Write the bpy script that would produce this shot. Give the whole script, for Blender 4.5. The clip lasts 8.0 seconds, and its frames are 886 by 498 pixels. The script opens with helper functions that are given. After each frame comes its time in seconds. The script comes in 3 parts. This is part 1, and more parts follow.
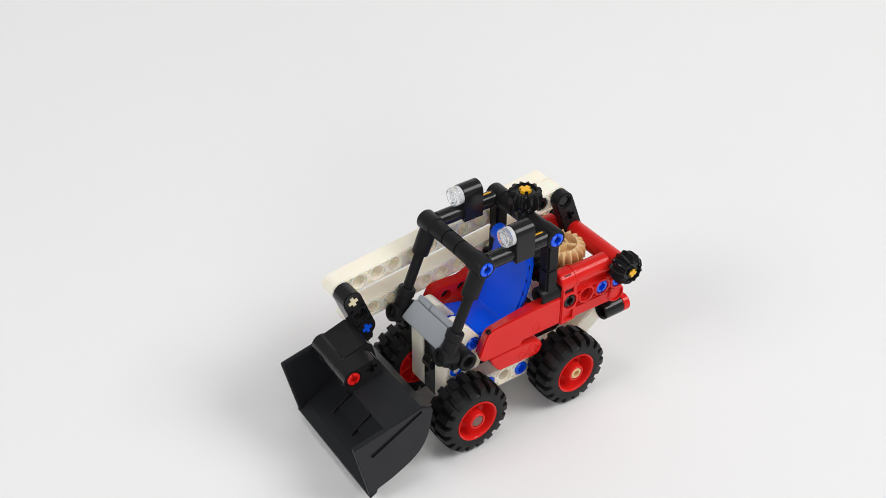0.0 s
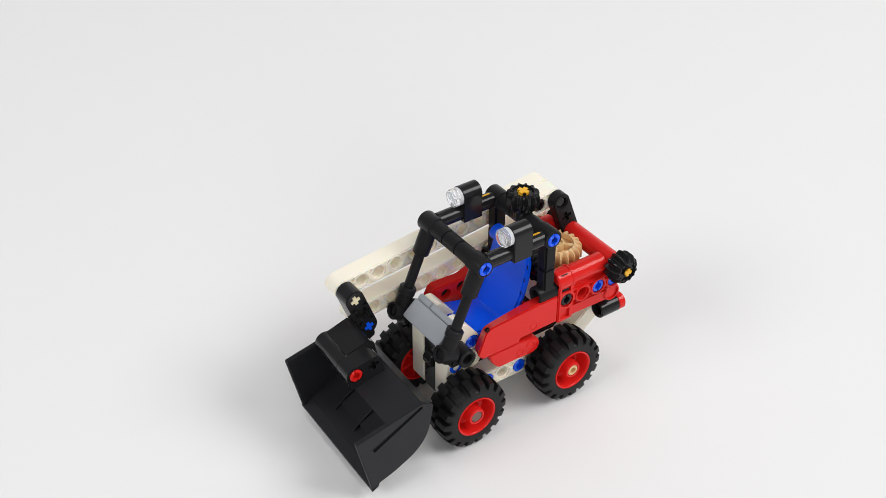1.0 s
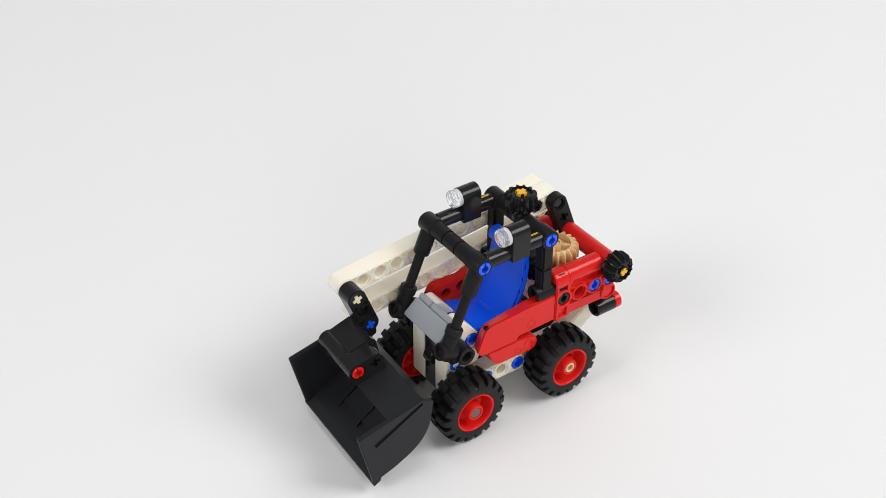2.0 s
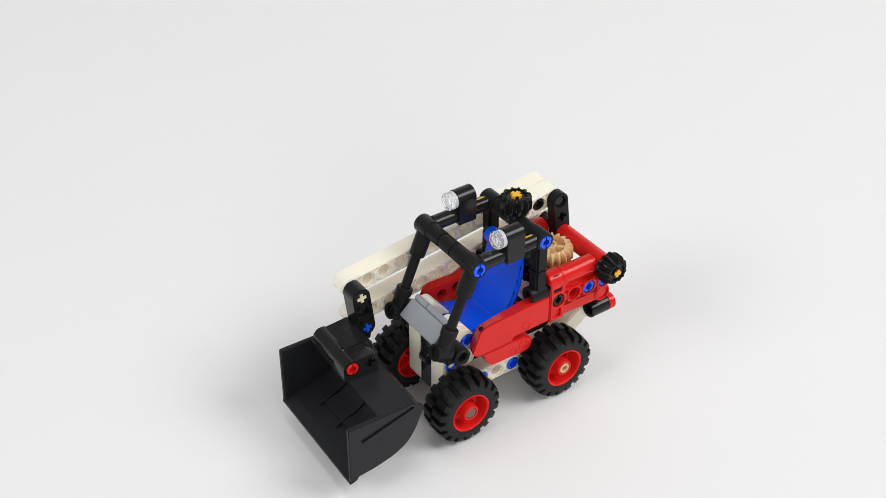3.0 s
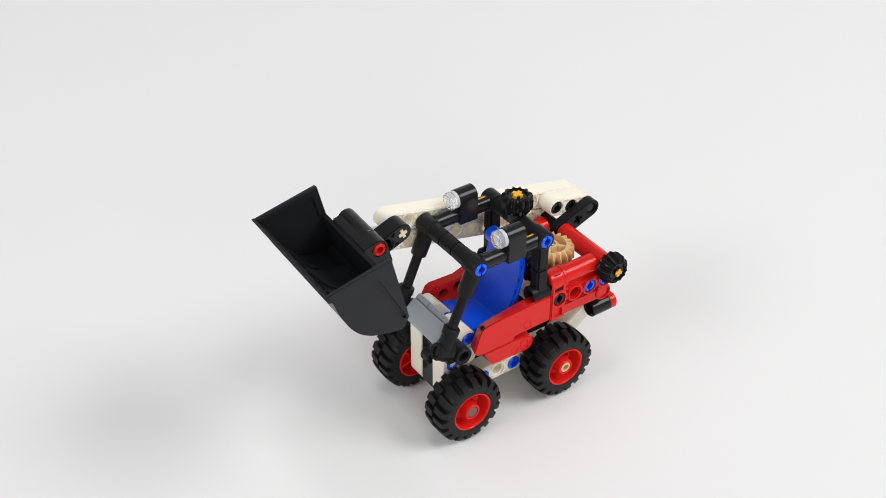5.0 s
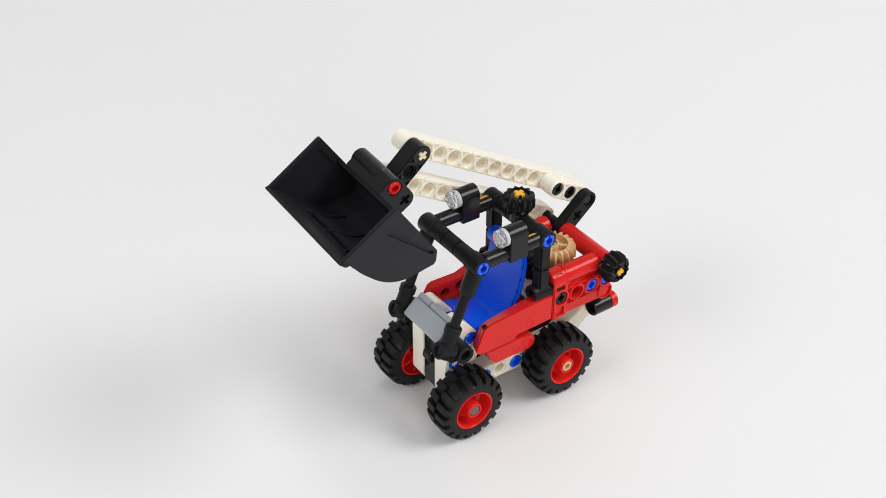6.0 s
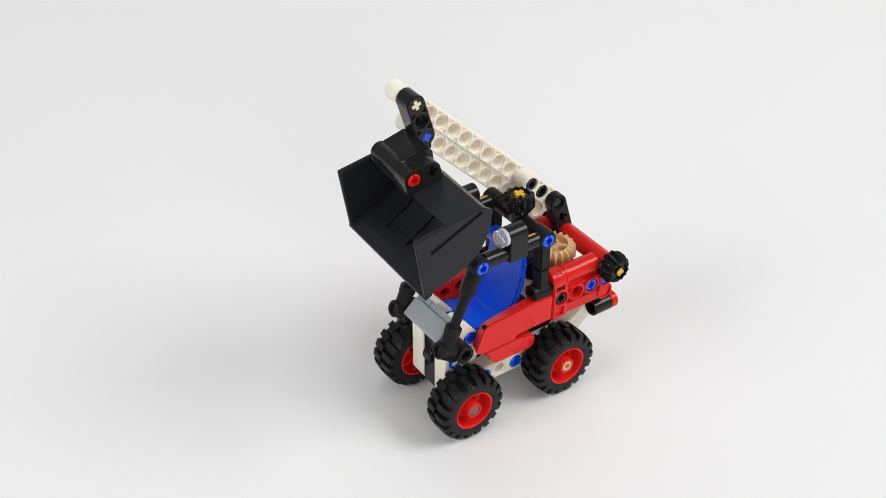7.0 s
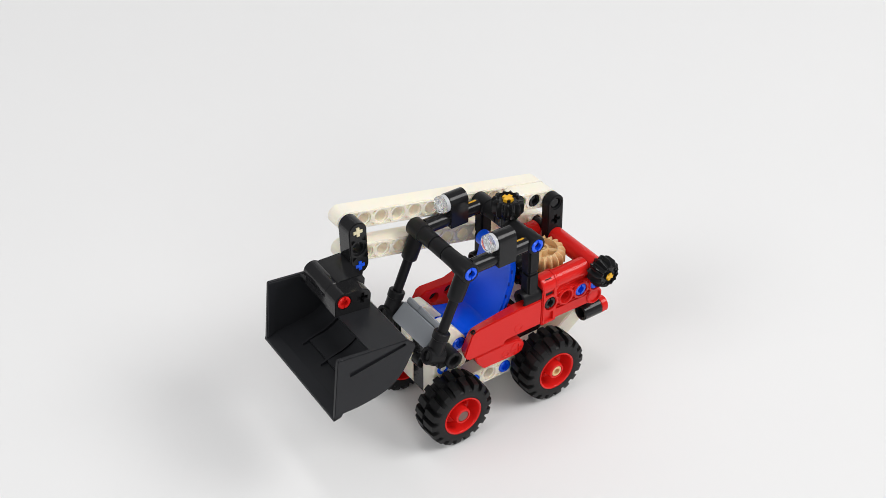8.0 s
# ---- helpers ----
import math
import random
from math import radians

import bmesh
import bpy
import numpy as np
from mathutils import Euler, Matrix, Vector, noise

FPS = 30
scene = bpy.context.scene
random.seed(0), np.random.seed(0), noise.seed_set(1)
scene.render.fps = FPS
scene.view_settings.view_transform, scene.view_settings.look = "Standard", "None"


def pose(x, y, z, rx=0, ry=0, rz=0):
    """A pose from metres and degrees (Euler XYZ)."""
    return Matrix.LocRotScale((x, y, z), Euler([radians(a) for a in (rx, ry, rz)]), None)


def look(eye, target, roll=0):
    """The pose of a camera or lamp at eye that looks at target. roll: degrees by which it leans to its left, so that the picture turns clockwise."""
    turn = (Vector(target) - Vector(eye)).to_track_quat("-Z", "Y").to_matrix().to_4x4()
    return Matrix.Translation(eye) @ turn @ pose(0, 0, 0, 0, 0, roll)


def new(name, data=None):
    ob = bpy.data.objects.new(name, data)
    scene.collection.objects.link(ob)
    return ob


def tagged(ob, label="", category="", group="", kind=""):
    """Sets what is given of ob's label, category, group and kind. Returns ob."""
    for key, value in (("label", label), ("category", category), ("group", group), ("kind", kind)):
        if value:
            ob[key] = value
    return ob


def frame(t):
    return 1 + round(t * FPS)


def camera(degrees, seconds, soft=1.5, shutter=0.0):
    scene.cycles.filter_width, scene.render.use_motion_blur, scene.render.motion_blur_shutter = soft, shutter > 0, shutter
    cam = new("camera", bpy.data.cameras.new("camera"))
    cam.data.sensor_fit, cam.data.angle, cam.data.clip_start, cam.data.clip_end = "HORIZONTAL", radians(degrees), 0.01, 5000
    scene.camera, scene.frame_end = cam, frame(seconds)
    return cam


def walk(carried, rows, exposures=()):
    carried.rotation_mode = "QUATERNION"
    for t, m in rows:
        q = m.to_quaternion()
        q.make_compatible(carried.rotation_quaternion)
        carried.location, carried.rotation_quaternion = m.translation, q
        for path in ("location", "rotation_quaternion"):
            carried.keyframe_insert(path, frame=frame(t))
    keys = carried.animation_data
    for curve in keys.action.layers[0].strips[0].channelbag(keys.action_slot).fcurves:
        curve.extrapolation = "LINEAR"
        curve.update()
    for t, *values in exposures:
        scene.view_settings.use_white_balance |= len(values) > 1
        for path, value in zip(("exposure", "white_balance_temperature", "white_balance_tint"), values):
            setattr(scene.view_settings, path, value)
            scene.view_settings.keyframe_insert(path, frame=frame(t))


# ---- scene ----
U = 0.008          # one module of the toy's building system, in metres
HUB = 1.9          # height of the wheel axles over the table, in modules


def eye_at(back):
    """The camera's place on its line of sight, back modules behind its resting place."""
    e = Vector((36.596, 44.505, 49.761)) + Vector((0.4602, 0.6611, 0.5926)) * back
    return e * U


def cam_pose(back):
    e = eye_at(back)
    return look(e, e - Vector((0.46022, 0.66108, 0.59260)) * 0.5, 0.05)


cam = camera(35.66, 8.0, 0.75)
walk(cam, [(0.0, cam_pose(-4.4)), (0.5, cam_pose(-3.6)), (1.0, cam_pose(-2.7)), (1.5, cam_pose(-1.88)), (2.1, cam_pose(-1.0)),
           (2.8, cam_pose(-0.36)), (4.0, cam_pose(-0.28)), (6.0, cam_pose(-0.04)), (8.0, cam_pose(0.0))])

# ---- light ----
world = bpy.data.worlds.new("studio")
scene.world = world
world.use_nodes = True
world.node_tree.nodes["Background"].inputs[0].default_value = (0.985, 0.99, 1.0, 1)
world.node_tree.nodes["Background"].inputs[1].default_value = 0.30


def softbox(name, eye, target, width, height, watts, colour=(1, 1, 1)):
    data = bpy.data.lights.new(name, "AREA")
    data.shape, data.size, data.size_y, data.energy, data.color = "RECTANGLE", width, height, watts, colour
    ob = new(name, data)
    ob.matrix_world = look(eye, target)
    return ob


softbox("softbox_key", (-1.25, 1.20, 1.80), (0.05, 0, 0.03), 1.25, 1.00, 33.3, (1.0, 0.99, 0.975))
softbox("softbox_top", (0.05, 0.10, 1.9), (0.05, 0.10, 0.0), 0.28, 1.8, 4.9, (1.0, 0.997, 0.99))
softbox("softbox_front", (2.0, -0.1, 1.45), (0.05, 0, 0.03), 1.0, 0.8, 17.0, (1.0, 0.995, 0.985))
# Unseen fill lamp, added to brighten the faces towards +y.
softbox("fill_side", (0.75, 2.2, 1.0), (0.05, 0, 0.03), 1.3, 0.9, 12.6, (1.0, 0.995, 0.985))
scene.view_settings.exposure = 0.0


# ---- materials ----
def material(name, colour, rough=0.3, grain=0.04, bump=0.0, scale=700.0, coat=0.0, ior=1.5, deep=0.0, shine=0.5):
    """Moulded plastic: fine handling marks in the gloss, faint colour variation and a slight surface ripple."""
    m = bpy.data.materials.new(name)
    m.use_nodes = True
    nt = m.node_tree
    b = nt.nodes["Principled BSDF"]
    b.inputs["IOR"].default_value = ior
    b.inputs["Coat Weight"].default_value = coat
    b.inputs["Specular IOR Level"].default_value = shine
    if deep:
        b.inputs["Subsurface Weight"].default_value = deep
        b.inputs["Subsurface Radius"].default_value = (1.0, 0.62, 0.34)
        b.inputs["Subsurface Scale"].default_value = 0.0035
    tc = nt.nodes.new("ShaderNodeTexCoord")
    big = nt.nodes.new("ShaderNodeTexNoise")
    big.inputs["Scale"].default_value, big.inputs["Detail"].default_value = scale * 0.12, 4
    fine = nt.nodes.new("ShaderNodeTexNoise")
    fine.inputs["Scale"].default_value, fine.inputs["Detail"].default_value = scale, 6
    for n in (big, fine):
        nt.links.new(tc.outputs["Object"], n.inputs["Vector"])
    mix = nt.nodes.new("ShaderNodeMix")
    mix.data_type = "RGBA"
    mix.inputs["A"].default_value = (*[c * (1 - grain) for c in colour], 1)
    mix.inputs["B"].default_value = (*[min(1, c * (1 + grain)) for c in colour], 1)
    nt.links.new(big.outputs["Fac"], mix.inputs["Factor"])
    nt.links.new(mix.outputs["Result"], b.inputs["Base Color"])
    mr = nt.nodes.new("ShaderNodeMapRange")
    mr.inputs["From Min"].default_value, mr.inputs["From Max"].default_value = 0.3, 0.7
    mr.inputs["To Min"].default_value, mr.inputs["To Max"].default_value = rough * 0.985, rough * 1.02
    nt.links.new(fine.outputs["Fac"], mr.inputs["Value"])
    nt.links.new(mr.outputs["Result"], b.inputs["Roughness"])
    if bump:
        bp = nt.nodes.new("ShaderNodeBump")
        bp.inputs["Strength"].default_value, bp.inputs["Distance"].default_value = bump, 0.0004
        nt.links.new(big.outputs["Fac"], bp.inputs["Height"])
        nt.links.new(bp.outputs["Normal"], b.inputs["Normal"])
    return m


BLACK = material("black_plastic", (0.0135, 0.0135, 0.0146), 0.12, 0.15, shine=0.24)
SATIN = material("satin_black_plastic", (0.0135, 0.0135, 0.0146), 0.33, 0.15, shine=0.11)
BUCKET = material("bucket_plastic", (0.0165, 0.0172, 0.0198), 0.32, 0.15, shine=0.20)
RED = material("red_plastic", (0.66, 0.015, 0.0125), 0.17, shine=0.23)
WHITE = material("white_plastic", (0.955, 0.875, 0.74), 0.32, 0.008, deep=0.35)
BLUE = material("blue_plastic", (0.003, 0.095, 0.84), 0.24)
TAN = material("tan_plastic", (0.72, 0.47, 0.235), 0.32, deep=0.2)
CREAM = material("cream_plastic", (0.78, 0.70, 0.47), 0.32)
GREY = material("grey_plastic", (0.355, 0.38, 0.415), 0.30)
YELLOW = material("yellow_plastic", (0.80, 0.42, 0.01), 0.30)
BROWN = material("brown_plastic", (0.16, 0.085, 0.07), 0.40)
RUBBER = material("tyre_rubber", (0.0085, 0.0085, 0.0090), 0.44, 0.25, 0.04, 1400.0, shine=0.22)
PAPER = material("white_sweep_paper", (0.816, 0.816, 0.820), 0.62, 0.006, 0.0, 60.0, ior=1.3)

# Pale plastic of the discs added to make the clear lenses look bright.
SILVER = material("lens_brightener", (0.58, 0.59, 0.61), 0.22)
CLEAR = bpy.data.materials.new("clear_plastic")
CLEAR.use_nodes = True
CLEAR.node_tree.nodes["Principled BSDF"].inputs["Transmission Weight"].default_value = 0.90
CLEAR.node_tree.nodes["Principled BSDF"].inputs["Roughness"].default_value = 0.04
CLEAR.node_tree.nodes["Principled BSDF"].inputs["Base Color"].default_value = (0.93, 0.94, 0.95, 1)
CLEAR.node_tree.nodes["Principled BSDF"].inputs["IOR"].default_value = 1.28


# ---- shape helpers (module units; y runs across the toy, z up from the axles) ----
def bm_join(*parts):
    out = bmesh.new()
    for b in parts:
        me = bpy.data.meshes.new("tmp")
        b.to_mesh(me)
        out.from_mesh(me)
        bpy.data.meshes.remove(me)
        b.free()
    return out


def soften(bm, width=0.035, segments=2, angle=40):
    es = [e for e in bm.edges if len(e.link_faces) == 2 and e.calc_face_angle(0) > radians(angle)]
    bmesh.ops.bevel(bm, geom=es, offset=width, segments=segments, affect="EDGES", clamp_overlap=True)
    return bm


def prism(poly, y0, y1, bevel=0.035):
    """A slab: the outline poly of (x, z) drawn out from y0 to y1."""
    bm = bmesh.new()
    a = [bm.verts.new((x, y0, z)) for x, z in poly]
    b = [bm.verts.new((x, y1, z)) for x, z in poly]
    bm.faces.new(a), bm.faces.new(b)
    for i in range(len(poly)):
        j = (i + 1) % len(poly)
        bm.faces.new((a[i], a[j], b[j], b[i]))
    bmesh.ops.recalc_face_normals(bm, faces=bm.faces)
    return soften(bm, bevel) if bevel else bm


def box(a, b, bevel=0.035):
    return prism([(a[0], a[2]), (b[0], a[2]), (b[0], b[2]), (a[0], b[2])], a[1], b[1], bevel)


def lathe(origin, axis, profile, seg=28):
    """A turned solid: profile rows of (way along the axis, radius)."""
    axis = Vector(axis).normalized()
    side = axis.orthogonal().normalized()
    up = axis.cross(side)
    bm = bmesh.new()
    rings = []
    for s, r in profile:
        if r <= 1e-6:
            rings.append([bm.verts.new(Vector(origin) + axis * s)])
        else:
            rings.append([bm.verts.new(Vector(origin) + axis * s + (side * math.cos(k) + up * math.sin(k)) * r)
                          for k in (2 * math.pi * i / seg for i in range(seg))])
    for a, b in zip(rings, rings[1:]):
        for i in range(seg):
            j = (i + 1) % seg
            q = [a[i % len(a)], a[j % len(a)], b[j % len(b)], b[i % len(b)]]
            q = list(dict.fromkeys(q))
            if len(q) > 2:
                bm.faces.new(q)
    bmesh.ops.recalc_face_normals(bm, faces=bm.faces)
    return bm


def rod(p0, p1, r, edge=0.05, seg=28):
    n = (Vector(p1) - Vector(p0)).length
    return lathe(p0, Vector(p1) - Vector(p0), [(0, 0), (0, r - edge), (edge, r), (n - edge, r), (n, r - edge), (n, 0)], seg)


def sleeve(p0, p1, r, bore, depth=0.5, seg=28):
    """A tube with a blind bore at each end."""
    n = (Vector(p1) - Vector(p0)).length
    d = min(depth, n * 0.45)
    return lathe(p0, Vector(p1) - Vector(p0), [(d, 0), (d, bore), (0.06, bore), (0.0, bore + 0.07), (0.0, r - 0.05), (0.05, r),
                                               (n - 0.05, r), (n, r - 0.05), (n, bore + 0.07), (n - 0.06, bore), (n - d, bore), (n - d, 0)], seg)


def ring(cx, cz, r, n=24, a0=0.0, a1=360.0):
    return [(cx + r * math.cos(radians(a0 + (a1 - a0) * i / n)), cz + r * math.sin(radians(a0 + (a1 - a0) * i / n))) for i in range(n + (a1 - a0 < 359))]


def cut(bm, cutters, how="DIFFERENCE"):
    """bm less the cutters."""
    obs = []
    for b in (bm, bm_join(*cutters)):
        me = bpy.data.meshes.new("tmp")
        b.to_mesh(me)
        b.free()
        obs.append(new("tmp", me))
    mod = obs[0].modifiers.new("cut", "BOOLEAN")
    mod.operation, mod.object, mod.solver = how, obs[1], "EXACT"
    me = bpy.data.meshes.new_from_object(obs[0].evaluated_get(bpy.context.evaluated_depsgraph_get()))
    out = bmesh.new()
    out.from_mesh(me)
    for o in obs:
        d = o.data
        bpy.data.objects.remove(o)
        bpy.data.meshes.remove(d)
    bpy.data.meshes.remove(me)
    return out


def fuse(first, *others):
    """One closed skin round several solids that overlap."""
    for b in others:
        first = cut(first, [b], "UNION")
    return first


def stadium(x0, x1, r=0.5, z=0.0):
    return ring(x1, z, r, 14, -90, 90) + ring(x0, z, r, 14, 90, 270)


def hole(cx, cz, y0, y1, rim=0.40, bore=0.31, sink=0.10):
    """A pin hole through a beam, with a wider sunk rim on both faces."""
    return lathe((cx, y0 - 0.02, cz), (0, 1, 0), [(0, 0), (0, rim), (sink + 0.02, rim), (sink + 0.02, bore), (y1 - y0 + 0.02 - sink, bore),
                                                  (y1 - y0 + 0.02 - sink, rim), (y1 - y0 + 0.04, rim), (y1 - y0 + 0.04, 0)], 24)


def cross(cx, cz, y0, y1, arm=0.29, half=0.10):
    a, h = arm, half
    pts = [(a, -h), (a, h), (h, h), (h, a), (-h, a), (-h, h), (-a, h), (-a, -h), (-h, -h), (-h, -a), (h, -a), (h, -h)]
    return prism([(cx + x, cz + z) for x, z in pts], y0, y1, 0)


def pockets(n, pitch, y, depth, x0=0.0):
    """The small three-cornered hollows between a beam's holes."""
    out = []
    for k in range(n):
        x = x0 + (k + 0.5) * pitch
        for s in (1, -1):
            out.append(prism([(x - 0.17, 0.40 * s), (x + 0.17, 0.40 * s), (x, 0.16 * s)], y - depth, y + depth, 0))
    return out


def beam(n, y0, y1, pitch=1.0, crosses=(), skip=(), hollow=True, r=0.5):
    """A studless beam of n holes along +x from the origin."""
    body = prism(stadium(0, (n - 1) * pitch, r), y0, y1, 0.05)
    c = [cross(k * pitch, 0, y0 - 0.05, y1 + 0.05) if k in crosses else hole(k * pitch, 0, y0, y1) for k in range(n) if k not in skip]
    if hollow:
        c += pockets(n - 1, pitch, y0, 0.09) + pockets(n - 1, pitch, y1, 0.09)
    return cut(body, c)


def moved(bm, m):
    bm.transform(m)
    return bm


def turned(x, z, degrees, y=0.0):
    """A shift to (x, y, z) after a turn in the side plane, from +x towards +z."""
    return pose(x, y, z, 0, -degrees, 0)


def finish(name, bm, mat, smooth=38):
    bm.transform(Matrix.Scale(U, 4))
    me = bpy.data.meshes.new(name)
    bm.to_mesh(me)
    bm.free()
    me.materials.append(mat)
    for p in me.polygons:
        p.use_smooth = True
    me.set_sharp_from_angle(angle=radians(smooth))
    return me


def part(name, bm, mat, parent, label="", high=True):
    """One mesh under a thing or under a part; high: its z is counted from the axles."""
    if high:
        bm.transform(Matrix.Translation((0, 0, HUB)))
    ob = new(name, finish(name, bm, mat))
    ob.parent = parent
    if label:
        tagged(ob, label)
    return ob


def pin_end(x, z, y, side=1, r=0.36, bore=0.19):
    """The slotted, hollow end of a connector pin, its face at y."""
    d = side
    b = lathe((x, y - 0.35 * d, z), (0, d, 0), [(0, 0), (0, r), (0.33, r), (0.37, r - 0.05), (0.37, bore), (0.12, bore), (0.12, 0)], 20)
    return cut(b, [box((x - 0.045, min(y - 0.06 * d, y + 0.1 * d), z - r - 0.05), (x + 0.045, max(y - 0.06 * d, y + 0.1 * d), z + r + 0.05), 0)])


# ---- the table ----
def sweep():
    """A sheet of white paper that lies on the table and curves up far behind."""
    bm = bmesh.new()
    prof = [(-1.7, 0.0), (-1.0, 0.0), (-0.4, 0.0), (0.2, 0.0), (0.8, 0.0)]
    for i in range(1, 13):
        a = radians(90 * i / 12)
        prof.append((0.8 + 0.7 * math.sin(a), 0.7 * (1 - math.cos(a))))
    prof.append((1.5, 1.6))
    w = Vector((-0.571, -0.821, 0))
    s = Vector((0.821, -0.571, 0))
    rows = [[bm.verts.new(w * d + s * k + Vector((0, 0, z))) for k in (-1.5, -0.6, 0.0, 0.6, 1.5)] for d, z in prof]
    for a, b in zip(rows, rows[1:]):
        for i in range(4):
            bm.faces.new((a[i], a[i + 1], b[i + 1], b[i]))
    bmesh.ops.recalc_face_normals(bm, faces=bm.faces)
    if sum(f.normal.z for f in bm.faces) < 0:
        bmesh.ops.reverse_faces(bm, faces=bm.faces)
    me = bpy.data.meshes.new("ground")
    bm.to_mesh(me)
    me.materials.append(PAPER)
    for p in me.polygons:
        p.use_smooth = True
    return tagged(new("ground", me), "seamless white paper sweep under the toy", "backdrop", kind="structure")


sweep()

# ---- the toy ----
toy = tagged(new("toy_loader"), "small red, black and white plastic toy loader on white paper", "toy vehicle")


# wheels
def tyre_mesh(side):
    """A tyre in one skin: two staggered rows of lugs rise from the carcass."""
    w, n = 0.875, 18
    half = 0.285
    # rows across: y, carcass radius, lug radius (0: plain side wall)
    rows = [(-w + 0.10, 1.06, 0), (-w + 0.02, 1.14, 0), (-w, 1.30, 0), (-w + 0.015, 1.45, 0), (-w + 0.02, 1.48, 1.55), (-w + 0.05, 1.52, 1.70), (-w + 0.13, 1.58, 1.84), (-0.45, 1.64, 1.89), (-0.05, 1.66, 1.90),
            (-0.02, 1.66, 0)]
    rows = rows + [(-y, a, b) for y, a, b in rows[::-1]]
    steps = sorted((f + k) % 1.0 for f in (-half, half, 0.5 - half, 0.5 + half) for k in (-0.022, 0.022))
    bm = bmesh.new()
    rings = []
    for y, base, high in rows:
        ringv = []
        for k in range(n):
            for f in steps:
                c = f if y < 0 else (f + 0.5) % 1.0
                on = high > 0 and min(c, 1 - c) < half
                a = 2 * math.pi * (k + f) / n + 0.05 * (0.5 - abs(y)) * (1 if y > 0 else -1) * (1 if abs(y) > 0.03 else 0.9)
                r = high if on else base
                ringv.append(bm.verts.new((r * math.cos(a), y, r * math.sin(a))))
        rings.append(ringv)
    m = len(rings[0])
    rings.append([bm.verts.new((1.0 * math.cos(2 * math.pi * i / m), w - 0.3, 1.0 * math.sin(2 * math.pi * i / m))) for i in range(m)])
    rings.append([bm.verts.new((1.0 * math.cos(2 * math.pi * i / m), -w + 0.3, 1.0 * math.sin(2 * math.pi * i / m))) for i in range(m)])
    for a, b in zip(rings, rings[1:] + rings[:1]):
        for i in range(m):
            bm.faces.new((a[i], a[(i + 1) % m], b[(i + 1) % m], b[i]))
    bmesh.ops.recalc_face_normals(bm, faces=bm.faces)
    return finish("tyre", bm, RUBBER, 30)


def rim_mesh(side):
    """Bowl-shaped rim; its open face looks to the side."""
    w = 0.86
    bowl = lathe((0, 0, 0), (0, side, 0), [(-0.10, 0.0), (-0.10, 0.30), (-0.10, 0.62), (0.10, 0.86), (0.55, 0.96), (w - 0.04, 1.0), (w, 1.03), (w + 0.02, 1.07),
                                           (w, 1.11), (w - 0.10, 1.11), (w - 0.16, 1.06), (0.3, 1.02), (-0.3, 1.02), (-w + 0.16, 1.06), (-w + 0.10, 1.11), (-w, 1.11), (-w, 1.02),
                                           (-0.42, 0.93), (-0.30, 0.80), (-0.26, 0.5), (-0.26, 0.0)], 48)
    hub = lathe((0, 0, 0), (0, side, 0), [(-0.12, 0.0), (-0.12, 0.55), (0.2, 0.49), (w - 0.04, 0.45), (w + 0.02, 0.41), (w + 0.02, 0.32), (0.30, 0.31), (0.30, 0.0)], 32)
    inner = lathe((0, 0, 0), (0, side, 0), [(-0.20, 0.0), (-0.20, 0.42), (-w + 0.05, 0.42), (-w, 0.38), (-w, 0.0)], 28)
    spokes = []
    for k in range(6):
        b = box((0.36, min(-0.24 * side, -0.72 * side), -0.075), (0.98, max(-0.24 * side, -0.72 * side), 0.075), 0.02)
        spokes.append(moved(b, Matrix.Rotation(2 * math.pi * k / 6, 4, "Y")))
    for k in range(3):
        b = box((0.40, min(-0.05 * side, 0.12 * side), -0.05), (0.80, max(-0.05 * side, 0.12 * side), 0.05), 0.02)
        spokes.append(moved(b, Matrix.Rotation(2 * math.pi * k / 3 + 0.4, 4, "Y")))
    return finish("wheel", fuse(bowl, hub, inner, *spokes), RED, 35)


WHEELS = []
for side in (1, -1):
    tm, rm = tyre_mesh(side), rim_mesh(side)
    for x in (0, 6):
        wheel = new("wheel", rm)
        wheel.parent = toy
        tagged(wheel, "red rim with a chunky black rubber tyre")
        t = new("tyre", tm)
        t.parent = wheel
        tagged(t, "black rubber tyre with staggered lugs")
        if x == 0:
            b = lathe((0, 0, 0), (0, side, 0), [(0.3, 0.30), (0.85, 0.30), (0.88, 0.27), (0.88, 0.18), (0.60, 0.17), (0.60, 0)], 24)
            part("axle_pin", b, TAN, wheel, "hollow tan axle pin", False)
        else:
            b = lathe((0, 0, 0), (0, side, 0), [(0.3, 0.31), (0.83, 0.31), (0.86, 0.28), (0.86, 0)], 24)
            part("axle_pin", b, BROWN, wheel, "brown axle pin", False)
        WHEELS.append((wheel, x, 2.505 * side))

# chassis
for s in (1, -1):
    y0, y1 = sorted((0.5 * s, 1.5 * s))
    b = part("chassis_beam", moved(beam(8, y0, y1), Matrix.Translation((-1, 0, 0))), WHITE, toy, "white chassis beam with pin holes")
    for x in (2, 4):
        part("pin", pin_end(x, 0, 1.53 * s, s), BLUE, b, "blue connector pin")
    part("front_post", box((5.52, y0, -0.12), (6.5, y1, 3.5), 0.03), WHITE, toy, "upright white front post")
part("front_core", bm_join(box((5.6, -0.49, -0.3), (6.44, 0.49, 3.38), 0.03), rod((6.3, -0.3, 1.6), (6.3, 0.3, 1.6), 0.42)), BLACK, toy, "black core between the posts")
part("belly_plate", box((-1.4, -0.48, -0.45), (5.5, 0.48, 0.45), 0.05), BLACK, toy)
